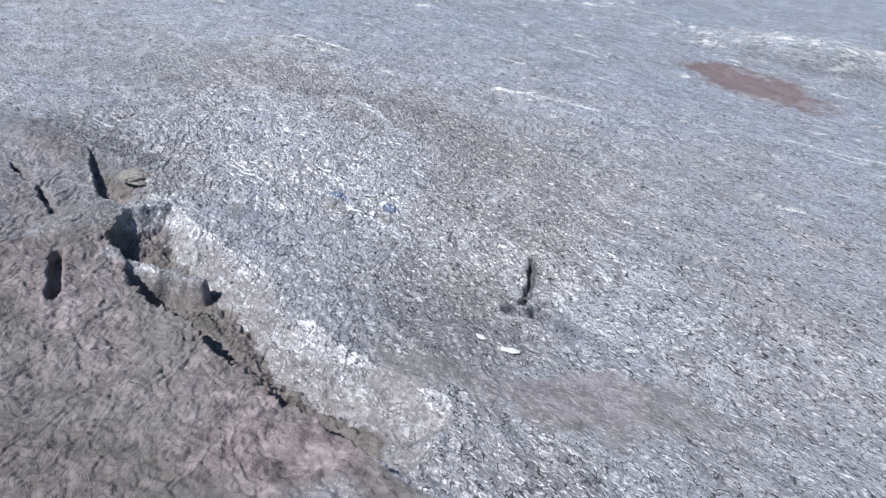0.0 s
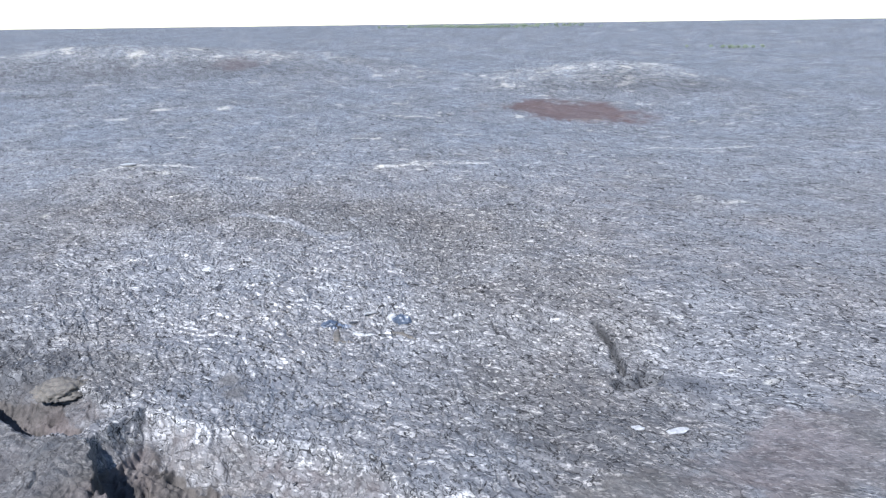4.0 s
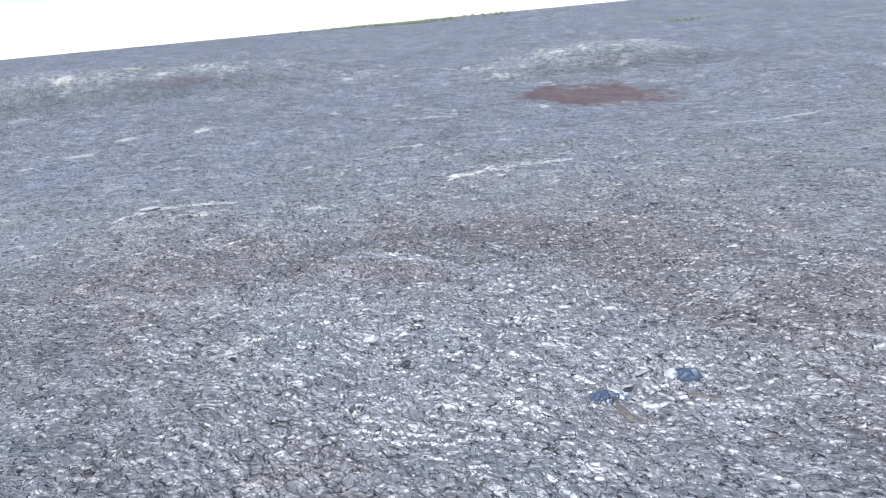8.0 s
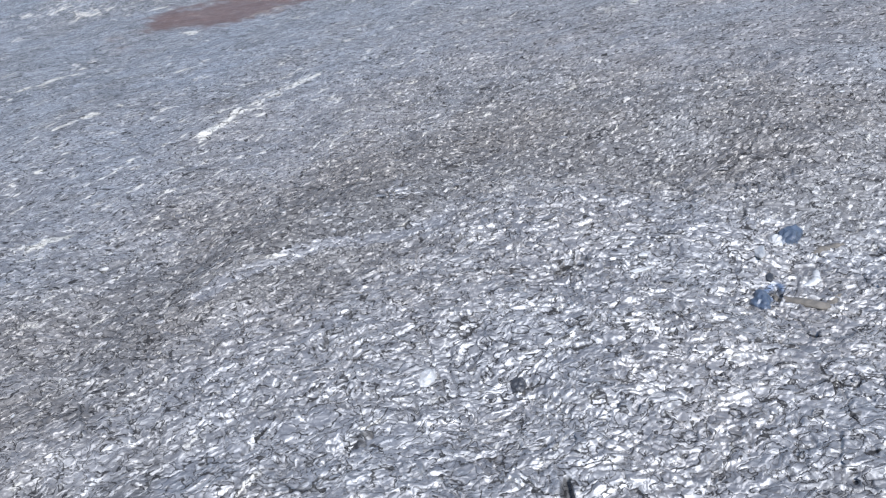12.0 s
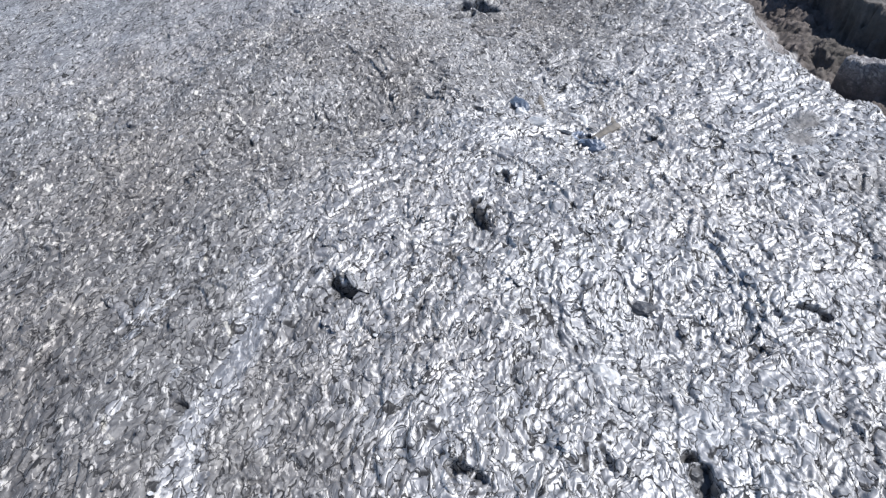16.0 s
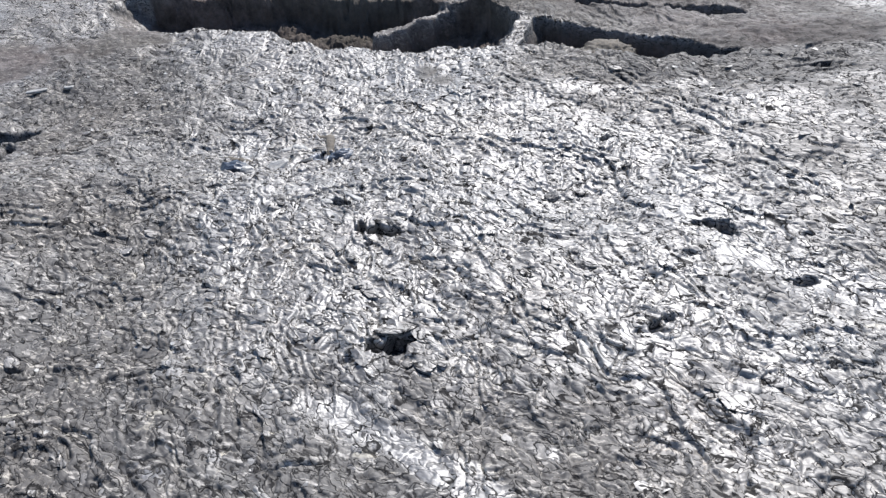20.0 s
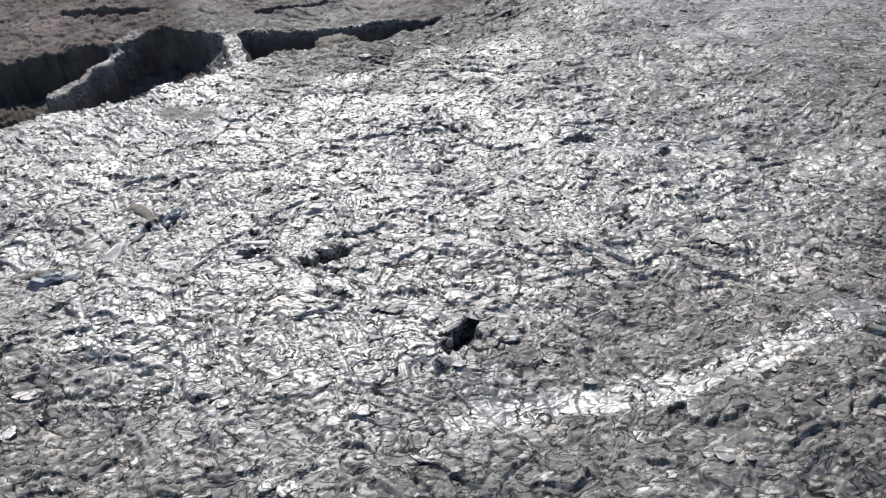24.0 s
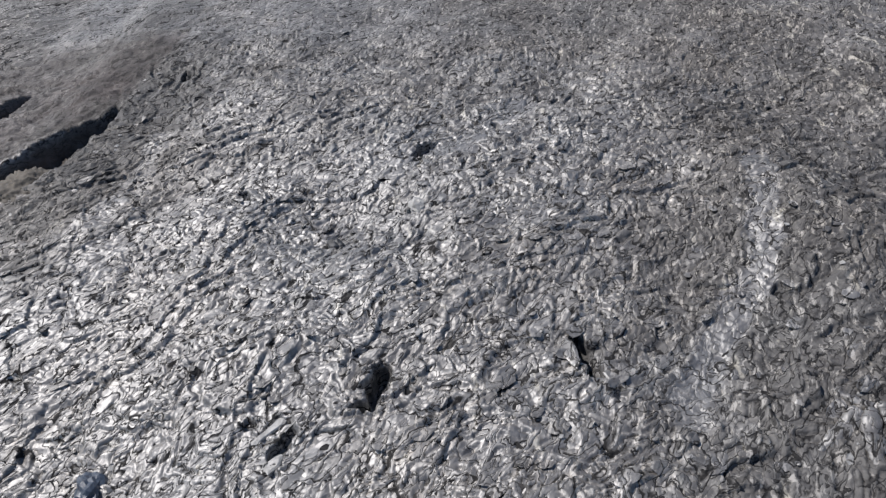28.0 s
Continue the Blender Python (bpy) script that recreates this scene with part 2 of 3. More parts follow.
RIFT_N = [112, 112, 108, 110, 111, 110, 110, 107.5, 104, 98.5, 97.5, 98, 93.5, 92, 88, 85.5, 80, 76.5, 71, 68.5, 66, 50, 30]
RIFT_S = [116, 115, 111, 110.5, 107, 102, 95.5, 91, 88.5, 87, 84, 75, 71, 65, 62, 61, 57, 55, 51, 49, 45, 40, 30]


def rift(x, y, rough=1.0):
    """How far inside the rift a place lies, in metres (negative outside): from its north rim, and from its south rim."""
    jag = 2.4 * gnoise(x / 6, y / 6, 3) + rough * (1.5 * gnoise(x / 2.1, y / 2.1, 4) + 0.5 * gnoise(x / 0.9, y / 0.9, 5))
    bridge = np.abs(x + 36.5 - 0.43 * (y - 92)) + 3 * step(84, 70, y) * 10 - 1.5 + 0.8 * gnoise(x / 2.5, y / 2.5, 9)
    bridge = np.where(x > -36.5 + 0.43 * (y - 92), 1.7, 3.0) * bridge
    calm = 1 - 0.7 * step(-40, -48, x)
    return np.minimum(np.interp(x, RIFT_X, RIFT_N) - y + jag, np.minimum(bridge, 60 - x - 0.15 * (66 - y) + jag)), np.minimum(y - np.interp(x, RIFT_X, RIFT_S) + calm * jag, bridge + 4)


def slits(x, y):
    """A second, thin line of pits south of the rift."""
    line = np.interp(x, [-112, -85, -78, -70, -62, -52, -44], [101, 93.5, 90.8, 87.8, 84.4, 78.8, 74])
    wide = 1.5 + 1.2 * gnoise(x / 7, y / 40, 12) - 5 * np.exp(-(((x + 64.8) / 1.1) ** 2))
    jag = 0.8 * gnoise(x / 2.3, y / 2.3, 13)
    west = wide + jag - np.abs(y - line) - 4 * step(0, 3, np.maximum(-80 - x, x + 51))
    return np.maximum(west, 1.6 + jag - 0.75 * np.abs(y - 53 + 0.95 * (x + 22.5)) - 4 * step(0, 3, np.maximum(-33 - x, x + 22)))


HOLES = [  # x, y, half length, half width, turn, depth
    (-12.3, 172.9, 2.7, 1.25, 5, 2.6), (-10.9, 154.0, 3.0, 1.1, -25, 2.6), (-5.2, 146.3, 2.0, 0.9, -20, 1.2), (-51.0, 159.0, 2.8, 1.3, -20, 1.8),
    (-43.7, 135.8, 1.3, 0.8, 30, 1.6), (-1.3, 129.3, 2.2, 0.8, 15, 0.8), (-56.0, 169.0, 1.6, 0.7, 0, 1.0),
    (-83.2, 118.4, 2.4, 1.0, 20, 1.6), (-40.0, 173.5, 2.4, 0.7, 35, 1.0),
]


def land(x, y):
    """The large form of the ground."""
    rise = 0.056 * 25 * np.log1p(np.exp(np.clip((y - 180) / 25, -40, 40)))
    z = 0.4 + rise / (1 + (rise / 64) ** 8) ** 0.125
    z = z + 1.6 * hump(x, y, -20, 172, 40, 22) - 1.9 * step(145, 112, y) * step(-110, -60, x) - 1.9 * step(106, 96, y) * step(-40, -52, x) - 3.9 * step(138, 96, y) * step(-45, -5, x)
    z = z - 3.2 * hump(x, y, 8, 128, 22, 10, -20) - 3.0 * hump(x, y, 62, 108, 26, 22)
    z = z + 3.0 * hump(x, y, -18, 200, 34, 9) - 2.8 * hump(x, y, 23, 155, 13, 17) - 2.6 * hump(x, y, -37, 150, 7, 9)
    z = z + 2.2 * hump(x, y, -85, 246, 45, 34) + 2.4 * hump(x, y, -10, 312, 45, 25) - 4.5 * hump(x, y, 152, 360, 70, 90)
    z = z + 3.0 * hump(x, y, -90, 258, 40, 14) + 1.2 * hump(x, y, 20, 265, 45, 9, -6) + 1.6 * hump(x, y, 110, 200, 40, 25)
    z = z + 16 * hump(x, y, 160, 512, 92, 42, -8) + 15 * hump(x, y, -130, 610, 150, 60, 5) + 3 * hump(x, y, -185, 450, 70, 45) + 17 * hump(x, y, -270, 600, 110, 42) + 5 * hump(x, y, -330, 500, 60, 14, 12) + 4 * hump(x, y, -230, 470, 70, 10, 6)
    z = z + 5 * hump(x, y, -420, 900, 300, 120) + 5 * gnoise(x / 200, y / 90, 21) * step(250, 600, y)
    return z


def sand(x, y):
    """Where ash lies instead of folded crust."""
    edge = 0.30 * gnoise(x / 14, y / 14, 71) + 0.2 * gnoise(x / 4, y / 4, 72)
    a = np.maximum(hump(x, y, 82, 82, 30, 15, 20), hump(x, y, 46, 72, 12, 9))
    a = np.maximum(np.maximum(a, 0.85 * hump(x, y, -18, 103, 4.5, 5.5)), 0.85 * hump(x, y, -20, 107, 4, 4))
    return 0.6 * step(0.4, 0.75, a + 1.5 * edge)


def fissure(x, y):
    """A crooked cleft in the eastern field, darkened in the ground's colour too."""
    w = 1.3 * gnoise(x / 3, y / 3, 78)
    return np.maximum(strip(x + w, y - w, [55.5, 57.5, 58], [127, 120, 112], 1.2), strip(x + w, y - w, [56, 59, 63], [107.5, 108, 110], 2.6))


def holes(x, y):
    """Depth of the small pits where the crust fell in: the large ones, and many that are less than a metre wide."""
    z = 0.7 * step(0.52, 0.62, gnoise(x / 5.2, y / 3.6, 63) + 0.25 * gnoise(x / 1.5, y / 1.2, 64)) * step(100, 112, y) * step(235, 215, y)
    z = z + 3.4 * fissure(x, y)
    for cx, cy, a, b, turn, drop in HOLES:
        c, s = math.cos(radians(turn)), math.sin(radians(turn))
        u, v = ((x - cx) * c + (y - cy) * s) / a, (-(x - cx) * s + (y - cy) * c) / b
        near = np.abs(u) + np.abs(v) < 4
        if near.any():
            u, v = u[near], v[near]
            q = 1 - np.sqrt(u**2 + v**2) + 1.0 * gnoise(x[near] / 1.8, y[near] / 1.8, 61) + 0.45 * gnoise(x[near] / 0.8, y[near] / 0.8, 62)
            z[near] += drop * step(0.0, 0.3, q) * (0.3 + 0.7 * step(0.9, -0.5, v))
    return z


def ground_height(x, y, cell):
    """The whole height; cell: the mesh's step there, below which folds fade out."""
    z = land(x, y)
    wx, wy = x + 1.6 * gnoise(x / 5, y / 5, 31) + 0.5 * gnoise(x / 1.7, y / 1.7, 33), y + 1.6 * gnoise(x / 5, y / 5, 32) + 0.5 * gnoise(x / 1.7, y / 1.7, 34)
    wx, wy = (0.47 * wx - 0.88 * wy) / 1.4, 0.88 * wx + 0.47 * wy
    rn, rs = rift(x, y)
    smooth = (1 - 0.85 * sand(x, y)) * (1 - 0.5 * pale_strips(x, y))
    for long, high, seed in ((28.0, 1.4, 41), (11.0, 0.9, 42)):
        z = z + high * gnoise(x / long, y / long, seed) * step(long * 0.6, long * 0.25, cell)
    for long, high, seed in ((9.0, 0.7, 48), (4.6, 0.3, 43), (2.1, 0.1, 44)):
        toes = np.abs(gnoise(wx / long, wy / (long * 0.8), seed))
        z = z + high * smooth * (np.sqrt(toes + 0.004) - 0.4) * step(long * 0.6, long * 0.25, cell)
    for long, levels, high, seed in ((11.0, 4.0, 0.45, 55), (5.5, 4.5, 0.34, 56), (2.6, 3.5, 0.22, 57)):
        f = levels * (gnoise(wx / long, wy / long, seed) + 0.35 * gnoise(wx * 2.3 / long, wy * 2.3 / long, seed + 4))
        whole = np.floor(f)
        lobes = whole + step(0.0, 0.18, f - whole) - 0.85 * f
        z = z + high * smooth * lobes * step(long * 0.18, long * 0.07, cell)
    for long, turns, size, high, seed in ((3.4, 2.4, 0.75, 0.07, 58),):
        f = turns * (gnoise(wx / long, wy / long, seed) + 0.5 * gnoise(x * 2.1 / long, y * 2.1 / long, seed + 1) + 0.25 * gnoise(x * 4.3 / long, y * 4.3 / long, seed + 2)) + 0.2 * wy
        z = z + high * smooth * (np.sqrt(np.abs(np.sin(np.pi * f)) + 0.01) - 0.75) * step(size * 0.8, size * 0.3, cell)
    deep = np.interp(x, [-44, -32], [5.8, 8.5])
    bank = np.interp(x, [-70, -60, -52, -42, -30, -14, 24], [6.0, 10.0, 12.5, 8.5, 8.0, 9.0, 9.0])
    far_side = step(0.0, 2.2, rs) * (1 - 0.85 * ledge(x, y))
    z = z - deep * np.minimum(np.clip(rift(x, y, 0.2)[0] / bank, 0, 1) * 0.85 + 0.15 * step(0, 1.5, rn), far_side) * (0.9 + 0.3 * gnoise(x / 9, y / 9, 51))
    z = z - 3.6 * step(0.0, 0.8, slits(x, y))
    clinker = rubble(x, y, rn, rs)
    z = z + clinker * np.maximum(step(-1, 1, np.minimum(rn, rs)), step(-40, -30, x)) * step(1.6, 0.5, cell) * (0.3 + 0.5 * step(-0.5, 0.5, np.minimum(rn, rs))) * lumps(x, y)
    return z - holes(x, y)


def lumps(x, y):
    """Loose clinker: heaps and hollows of very different sizes."""
    u, v = x + 2.0 * gnoise(x / 4, y / 4, 73), y + 2.0 * gnoise(x / 4, y / 4, 74)
    big = 0.25 + 0.75 * step(-0.25, 0.35, gnoise(x / 13, y / 13, 75))
    return big * (1.0 - 4.2 * np.abs(gnoise(u / 4.2, v / 3.4, 66))) + (0.4 + 0.6 * big) * (0.5 - 2.8 * np.abs(gnoise(u / 1.7, v / 1.5, 67))) - 0.5 * np.abs(gnoise(x / 0.9, y / 0.9, 68))


def ledge(x, y):
    """A strip of crust left hanging along the rift's south side."""
    w = x + 1.2 * gnoise(x / 3, y / 3, 76)
    return strip(w, y + 1.2 * gnoise(x / 3, y / 3, 77), [-27, -18, -8], [71, 74, 77.5], 2.6)


def rubble(x, y, rn, rs):
    """1 where rough brown clinker lies: on the rift's floor and on the low ground south-east of it."""
    far, jag = gnoise(x / 30, y / 30, 81), 0.3 * gnoise(x / 20, y / 20, 82) + 0.2 * gnoise(x / 6, y / 6, 83)
    south = np.interp(x, RIFT_X, RIFT_S) - y
    past = np.where((south > 0) & (x > 0), south + 20, rn)
    floor = step(-0.3, 1.0, past + 4.5 * jag - np.interp(x, [-36, -28, 24], [1.0, 7.0, 9.0])) * step(-5, 6, x + 31 + 0.35 * (95 - y) + step(80, 60, y) * (24 * far + 16 * gnoise(x / 13, y / 13, 96)) + 14 * far + 8 * jag)
    floor = floor * step(0, 14, 62 - x + 16 * far + 18 * gnoise(x / 13, y / 13, 99))
    west = np.maximum(step(0.3, 1.5, np.minimum(rn - 5 + 4 * jag, rs)), 0.45 * step(34, 22, south + 5 * far) * step(-1, 1, south)) * step(-24, -34, x) * step(-104, -94, x)
    low = step(-0.5, 0.5, rs) + 0.9 * step(0, 1, rn)
    return np.maximum(floor * np.minimum(low + (past > rn + 1), 1) * (1 - 0.7 * ledge(x, y)), west)


def pale_strips(x, y):
    """Smooth silvery bands where the last flows ran."""
    wob, wub = x + 1.5 * gnoise(x / 5, y / 5, 91), y + 1.5 * gnoise(x / 5, y / 5, 92)
    a = strip(wob, wub, [-46, -49, -55, -64], [148, 160, 168, 173], 3.2)
    a = np.maximum(a, strip(wob, wub, [-5, -11.7, -17.5, -21.5, -26.8, -34, -42], [179.4, 183.2, 188.3, 191.5, 194.4, 196.5, 199], 2.4))
    a = np.maximum(a, strip(wob, wub, [-30, -33, -39.5], [164, 170, 178], 2.0))
    a = np.maximum(a, strip(wob, wub, [-34, -42, -49, -47], [120, 127, 137, 148], 3.0))
    return np.maximum(a, 0.6 * strip(wob, wub, [-35, -48, -62], [115, 120, 120], 3.0))


def axis(outer_low, low, high, outer_high, fine, mid, grow_low, grow_high, reach):
    """Grid lines: fine in the middle, then a coarser band, then ever wider steps to the horizon."""

    def outer(grow):
        more, d, s = [], 0.0, mid
        while d < reach:
            s *= grow
            d += s
            more.append(d)
        return np.array(more)

    before, core, after = np.arange(outer_low, low, mid), np.arange(low, high, fine), np.arange(high, outer_high, mid)
    return np.concatenate([outer_low - outer(grow_low)[::-1], before, core, after, after[-1] + outer(grow_high)])


def attribute(me, name, *channels):
    tint = me.color_attributes.new(name, "FLOAT_COLOR", "POINT")
    full = ([np.clip(c, 0, 1) for c in channels] + [np.ones_like(channels[0])])[:4]
    tint.data.foreach_set("color", np.stack(full, 1).ravel().astype(np.float32))


def build_ground():
    xs, ys = axis(-86, -66, 34, 66, 0.14, 0.33, 1.055, 1.055, 4300), axis(18, 112, 206, 228, 0.14, 0.33, 1.12, 1.025, 4300)
    nx, ny = len(xs), len(ys)
    x, y = (g.ravel() for g in np.meshgrid(xs, ys))
    cx, cy = np.meshgrid(np.gradient(xs), np.gradient(ys))
    cell = np.maximum(cx, cy).ravel()
    # the finest folds fade in over some metres, so that no edge of the fine grid shows
    within = np.minimum(np.minimum(x + 66, 34 - x), np.minimum(y - 112, 206 - y)) + 5 * gnoise(x / 9, y / 9, 95)
    cell = np.maximum(cell, 0.13 + 0.19 * step(14, 3, within))
    z = ground_height(x, y, cell)
    me = bpy.data.meshes.new("ground")
    me.vertices.add(nx * ny)
    me.vertices.foreach_set("co", np.stack([x, y, z], 1).ravel().astype(np.float32))
    i = (np.arange(ny - 1)[:, None] * nx + np.arange(nx - 1)).ravel()
    quads = np.stack([i, i + 1, i + nx + 1, i + nx], 1).astype(np.int32)
    me.loops.add(quads.size)
    me.loops.foreach_set("vertex_index", quads.ravel())
    me.polygons.add(len(quads))
    me.polygons.foreach_set("loop_start", np.arange(0, quads.size, 4, dtype=np.int32))
    me.polygons.foreach_set("use_smooth", np.ones(len(quads), dtype=bool))
    me.update(calc_edges=True)
    # rock: ash and rubble, red cinder, silvery skin; second layer: darkening with painted shade, tan crust, bluish
    # glass, blackened clinker
    far = gnoise(x / 30, y / 30, 81)
    jag = 0.3 * gnoise(x / 20, y / 20, 82) + 0.2 * gnoise(x / 6, y / 6, 83)
    rn, rs = rift(x, y)
    inside = np.minimum(rn, rs)
    clinker = rubble(x, y, rn, rs)
    ash = np.maximum(np.maximum(sand(x, y), clinker), np.clip(0.4 + 0.45 * gnoise(x / 6, y / 4, 97) + 0.4 * gnoise(x / 1.6, y / 1.2, 98), 0.12, 0.75) * step(0.3, 2.5, rn + 2 * jag) * step(0, 1, rs))
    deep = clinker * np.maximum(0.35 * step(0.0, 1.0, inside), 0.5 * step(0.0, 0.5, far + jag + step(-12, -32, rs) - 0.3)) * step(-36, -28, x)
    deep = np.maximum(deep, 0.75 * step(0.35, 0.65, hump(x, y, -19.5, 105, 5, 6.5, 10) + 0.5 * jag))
    red = 0.85 * step(0.35, 0.75, hump(x, y, 112, 400, 54, 36, -14) + 1.4 * jag + 0.3 * gnoise(x / 2.5, y / 2.5, 87)) + 0.4 * step(0.5, 0.7, hump(x, y, -125, 560, 30, 18) + jag)
    pale = 0.46 + 0.2 * far + 0.2 * hump(x, y, -25, 128, 40, 32) - 0.4 * hump(x, y, -64, 114, 42, 11, 5) - 0.35 * hump(x, y, 22, 180, 18, 20) + 0.12 * hump(x, y, -50, 182, 22, 22) - 0.2 * step(92, 76, y) * step(-20, -34, x) - 0.1 * step(240, 420, y) - 0.5 * hump(x, y, -14, 201, 32, 15) - 0.25 * hump(x, y, 46, 148, 26, 40) - 0.3 * hump(x, y, -105, 195, 36, 34) - 0.3 * hump(x, y, 45, 92, 25, 18) + 0.1 * step(0, -4, rn) * step(-36, -20, rn) * step(-34, -22, x) * step(40, 25, x) - 0.3 * hump(x, y, -42, 106, 9, 9) + 0.35 * hump(x, y, 4, 154, 13, 15) + 0.2 * hump(x, y, -4, 165, 12, 12) - 0.3 * hump(x, y, -42, 203, 26, 12) - 0.4 * hump(x, y, -3, 192, 11, 9) + 0.14 * hump(x, y, -18, 130, 24, 24) + 0.14 * hump(x, y, -32, 141, 11, 13) - 0.15 * hump(x, y, 22, 160, 12, 30)
    pale = np.maximum(pale + 0.35 * pale_strips(x, y), 0.88 * pale_strips(x, y))
    # painted shade by the rift's south wall and in pits, plus darker patches
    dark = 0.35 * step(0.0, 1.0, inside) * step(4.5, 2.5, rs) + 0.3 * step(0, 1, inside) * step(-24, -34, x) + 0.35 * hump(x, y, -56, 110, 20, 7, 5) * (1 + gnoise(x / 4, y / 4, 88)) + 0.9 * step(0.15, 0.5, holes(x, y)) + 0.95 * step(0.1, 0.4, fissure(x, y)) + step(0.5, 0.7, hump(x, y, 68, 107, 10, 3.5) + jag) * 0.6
    # far hills' southern slopes and a few spots made darker
    dark = dark + 0.55 * step(0.3, 0.7, hump(x, y, 165, 468, 90, 24, -8) + jag) + 0.45 * step(0.4, 0.8, hump(x, y, -130, 548, 120, 22, 5) + hump(x, y, -270, 552, 110, 22) + jag) + 0.7 * step(0.5, 0.8, hump(x, y, 144, 155, 6, 7) + jag) + 0.6 * step(0.4, 0.7, hump(x, y, -345, 486, 50, 9, 12) + hump(x, y, -240, 458, 60, 7, 6) + 1.5 * jag)
    veil = 0.12 * hump(x, y, -45, 204, 28, 12) + 0.15 * hump(x, y, 20, 180, 16, 18) + 0.12 * hump(x, y, -14, 203, 36, 14) + 0.06 * hump(x, y, -108, 195, 36, 45) + 0.25 * hump(x, y, 45, 92, 25, 16) + 0.12 * step(400, 600, y) * step(0, -150, x)
    veil = veil + 0.08 * step(1, -1, rn) * step(-30, -18, rn) * step(-34, -22, x) + 0.33 * hump(x, y, -86, 124, 24, 20) + 0.5 * hump(x, y, -70, 117, 20, 9) + 0.45 * step(0.35, 0.65, hump(x, y, -19.5, 105, 5, 6.5, 10) + 0.5 * jag) + 0.2 * step(1, 3, rn) * step(26, 14, rn) * step(-34, -26, x) + 0.22 * step(-2, 3, rn + 4 * jag) * step(0, 1, rs) * step(-34, -38, x)
    veil = veil + 0.65 * step(-26, -36, x) * step(-1, 3, np.interp(x, RIFT_X, RIFT_S) - y) * step(40, 25, np.interp(x, RIFT_X, RIFT_S) - y)
    veil = (veil + 0.24 * hump(x, y, -3, 193, 11, 9)) * (1 - pale_strips(x, y))
    dark = dark + veil * (1 + 0.9 * gnoise(x / 5, y / 5, 88) + 0.6 * gnoise(x / 1.8, y / 1.8, 89))
    flats = gnoise(x / 22, y / 5, 84) + 0.6 * gnoise(x / 7, y / 2.5, 85) + 0.4 * gnoise(x / 2.5, y / 1.2, 86)
    tan = step(0.38, 0.52, flats) * step(200, 270, y) * 0.45 + 0.15 * step(190, 240, y)
    tan = tan + 0.3 * step(0.3, 0.8, hump(x, y, 140, 495, 95, 45, -8) + 0.3 * flats) + 0.25 * step(0.4, 0.7, hump(x, y, -120, 585, 130, 22, 5) + hump(x, y, -270, 590, 100, 14) + 0.4 * flats)
    tan = tan + 0.7 * strip(x, y + 1.5 * far, [0, 15, 45], [262, 266, 269], 2.5) + strip(x, y + 1.5 * far, [128, 150, 175], [303, 305, 303], 2.2) * (flats > -0.2)
    tan = tan + strip(x, y, [138, 160], [296, 297], 1.3) + 0.8 * strip(x, y + 2 * far, [-105, -92, -70], [253, 257, 262], 2.0)
    blue = np.maximum(0.3 * hump(x, y, 10, 133.2, 4.5, 1.3, 10), 0.8 * hump(x, y, -1.3, 129.5, 3.4, 1.7))
    attribute(me, "rock", ash, red, pale)
    attribute(me, "wear_shade", dark, tan, step(0.4, 0.6, blue), deep)
    me.materials.append(LAVA)
    return tagged(new("ground", me), "grey pahoehoe lava field with silvery folded crust", "lava field", kind="structure")


ground = build_ground()


# ---- loose pieces on the field ----
def bed(x, y, cell=0.13):
    """The ground's height at one place."""
    return float(ground_height(np.array([float(x)]), np.array([float(y)]), np.array([cell]))[0])


def link(name, bm, mat, parent=None, smooth=False):
    me = bpy.data.meshes.new(name)
    bm.normal_update()
    bm.to_mesh(me)
    bm.free()
    me.materials.append(mat)
    if smooth:
        me.polygons.foreach_set("use_smooth", np.ones(len(me.polygons), dtype=bool))
    ob = new(name, me)
    ob.parent = parent
    return ob


def slab_rings(rng, sides, long, wide, thick, curl=0.12):
    """Three rings of an uneven plate: an inner top ring, the top edge and the underside."""
    a = np.sort((np.arange(sides) + rng.uniform(-0.32, 0.32, sides)) / sides * 2 * np.pi)
    r = rng.uniform(0.72, 1.12, sides)
    edge = np.stack([np.cos(a) * r * long / 2, np.sin(a) * r * wide / 2, rng.uniform(-curl, curl, sides) * wide * 0.5], 1)
    inner = edge * [0.72, 0.72, 0.4] + [0, 0, thick * 0.28]
    under = edge * [0.86, 0.86, 1.0] - [0, 0, thick]
    return inner, edge, under


def slab_bmesh(rng, sides, long, wide, thick, curl=0.12):
    bm = bmesh.new()
    rings = [[bm.verts.new(p) for p in ring] for ring in slab_rings(rng, sides, long, wide, thick, curl)]
    for upper, lower in zip(rings, rings[1:]):
        for i in range(sides):
            j = (i + 1) % sides
            bm.faces.new((upper[i], lower[i], lower[j], upper[j]))
    bm.faces.new(rings[0])
    bm.faces.new(rings[-1][::-1])
    return bm


def rock_bmesh(seed, sx, sy, sz, rough=0.28, detail=3):
    """An angular lump, flattened below."""
    bm = bmesh.new()
    bmesh.ops.create_icosphere(bm, subdivisions=detail, radius=1.0)
    shift = Vector((seed * 3.7, seed * 1.9, seed * 5.3))
    for v in bm.verts:
        n = v.co.normalized()
        d = 1 + rough * noise.noise(n * 1.4 + shift) + 0.55 * rough * noise.noise(n * 3.6 + shift) + (0.3 * rough * noise.cell(n * 2.6 + shift) if detail < 4 else 0.5 * rough * abs(noise.noise(n * 7 + shift)) + 0.35 * rough * noise.noise(n * 15 + shift))
        v.co = Vector((n.x * sx * d, n.y * sy * d, n.z * sz * d * (0.6 if n.z < 0 else 1.0)))
    return bm


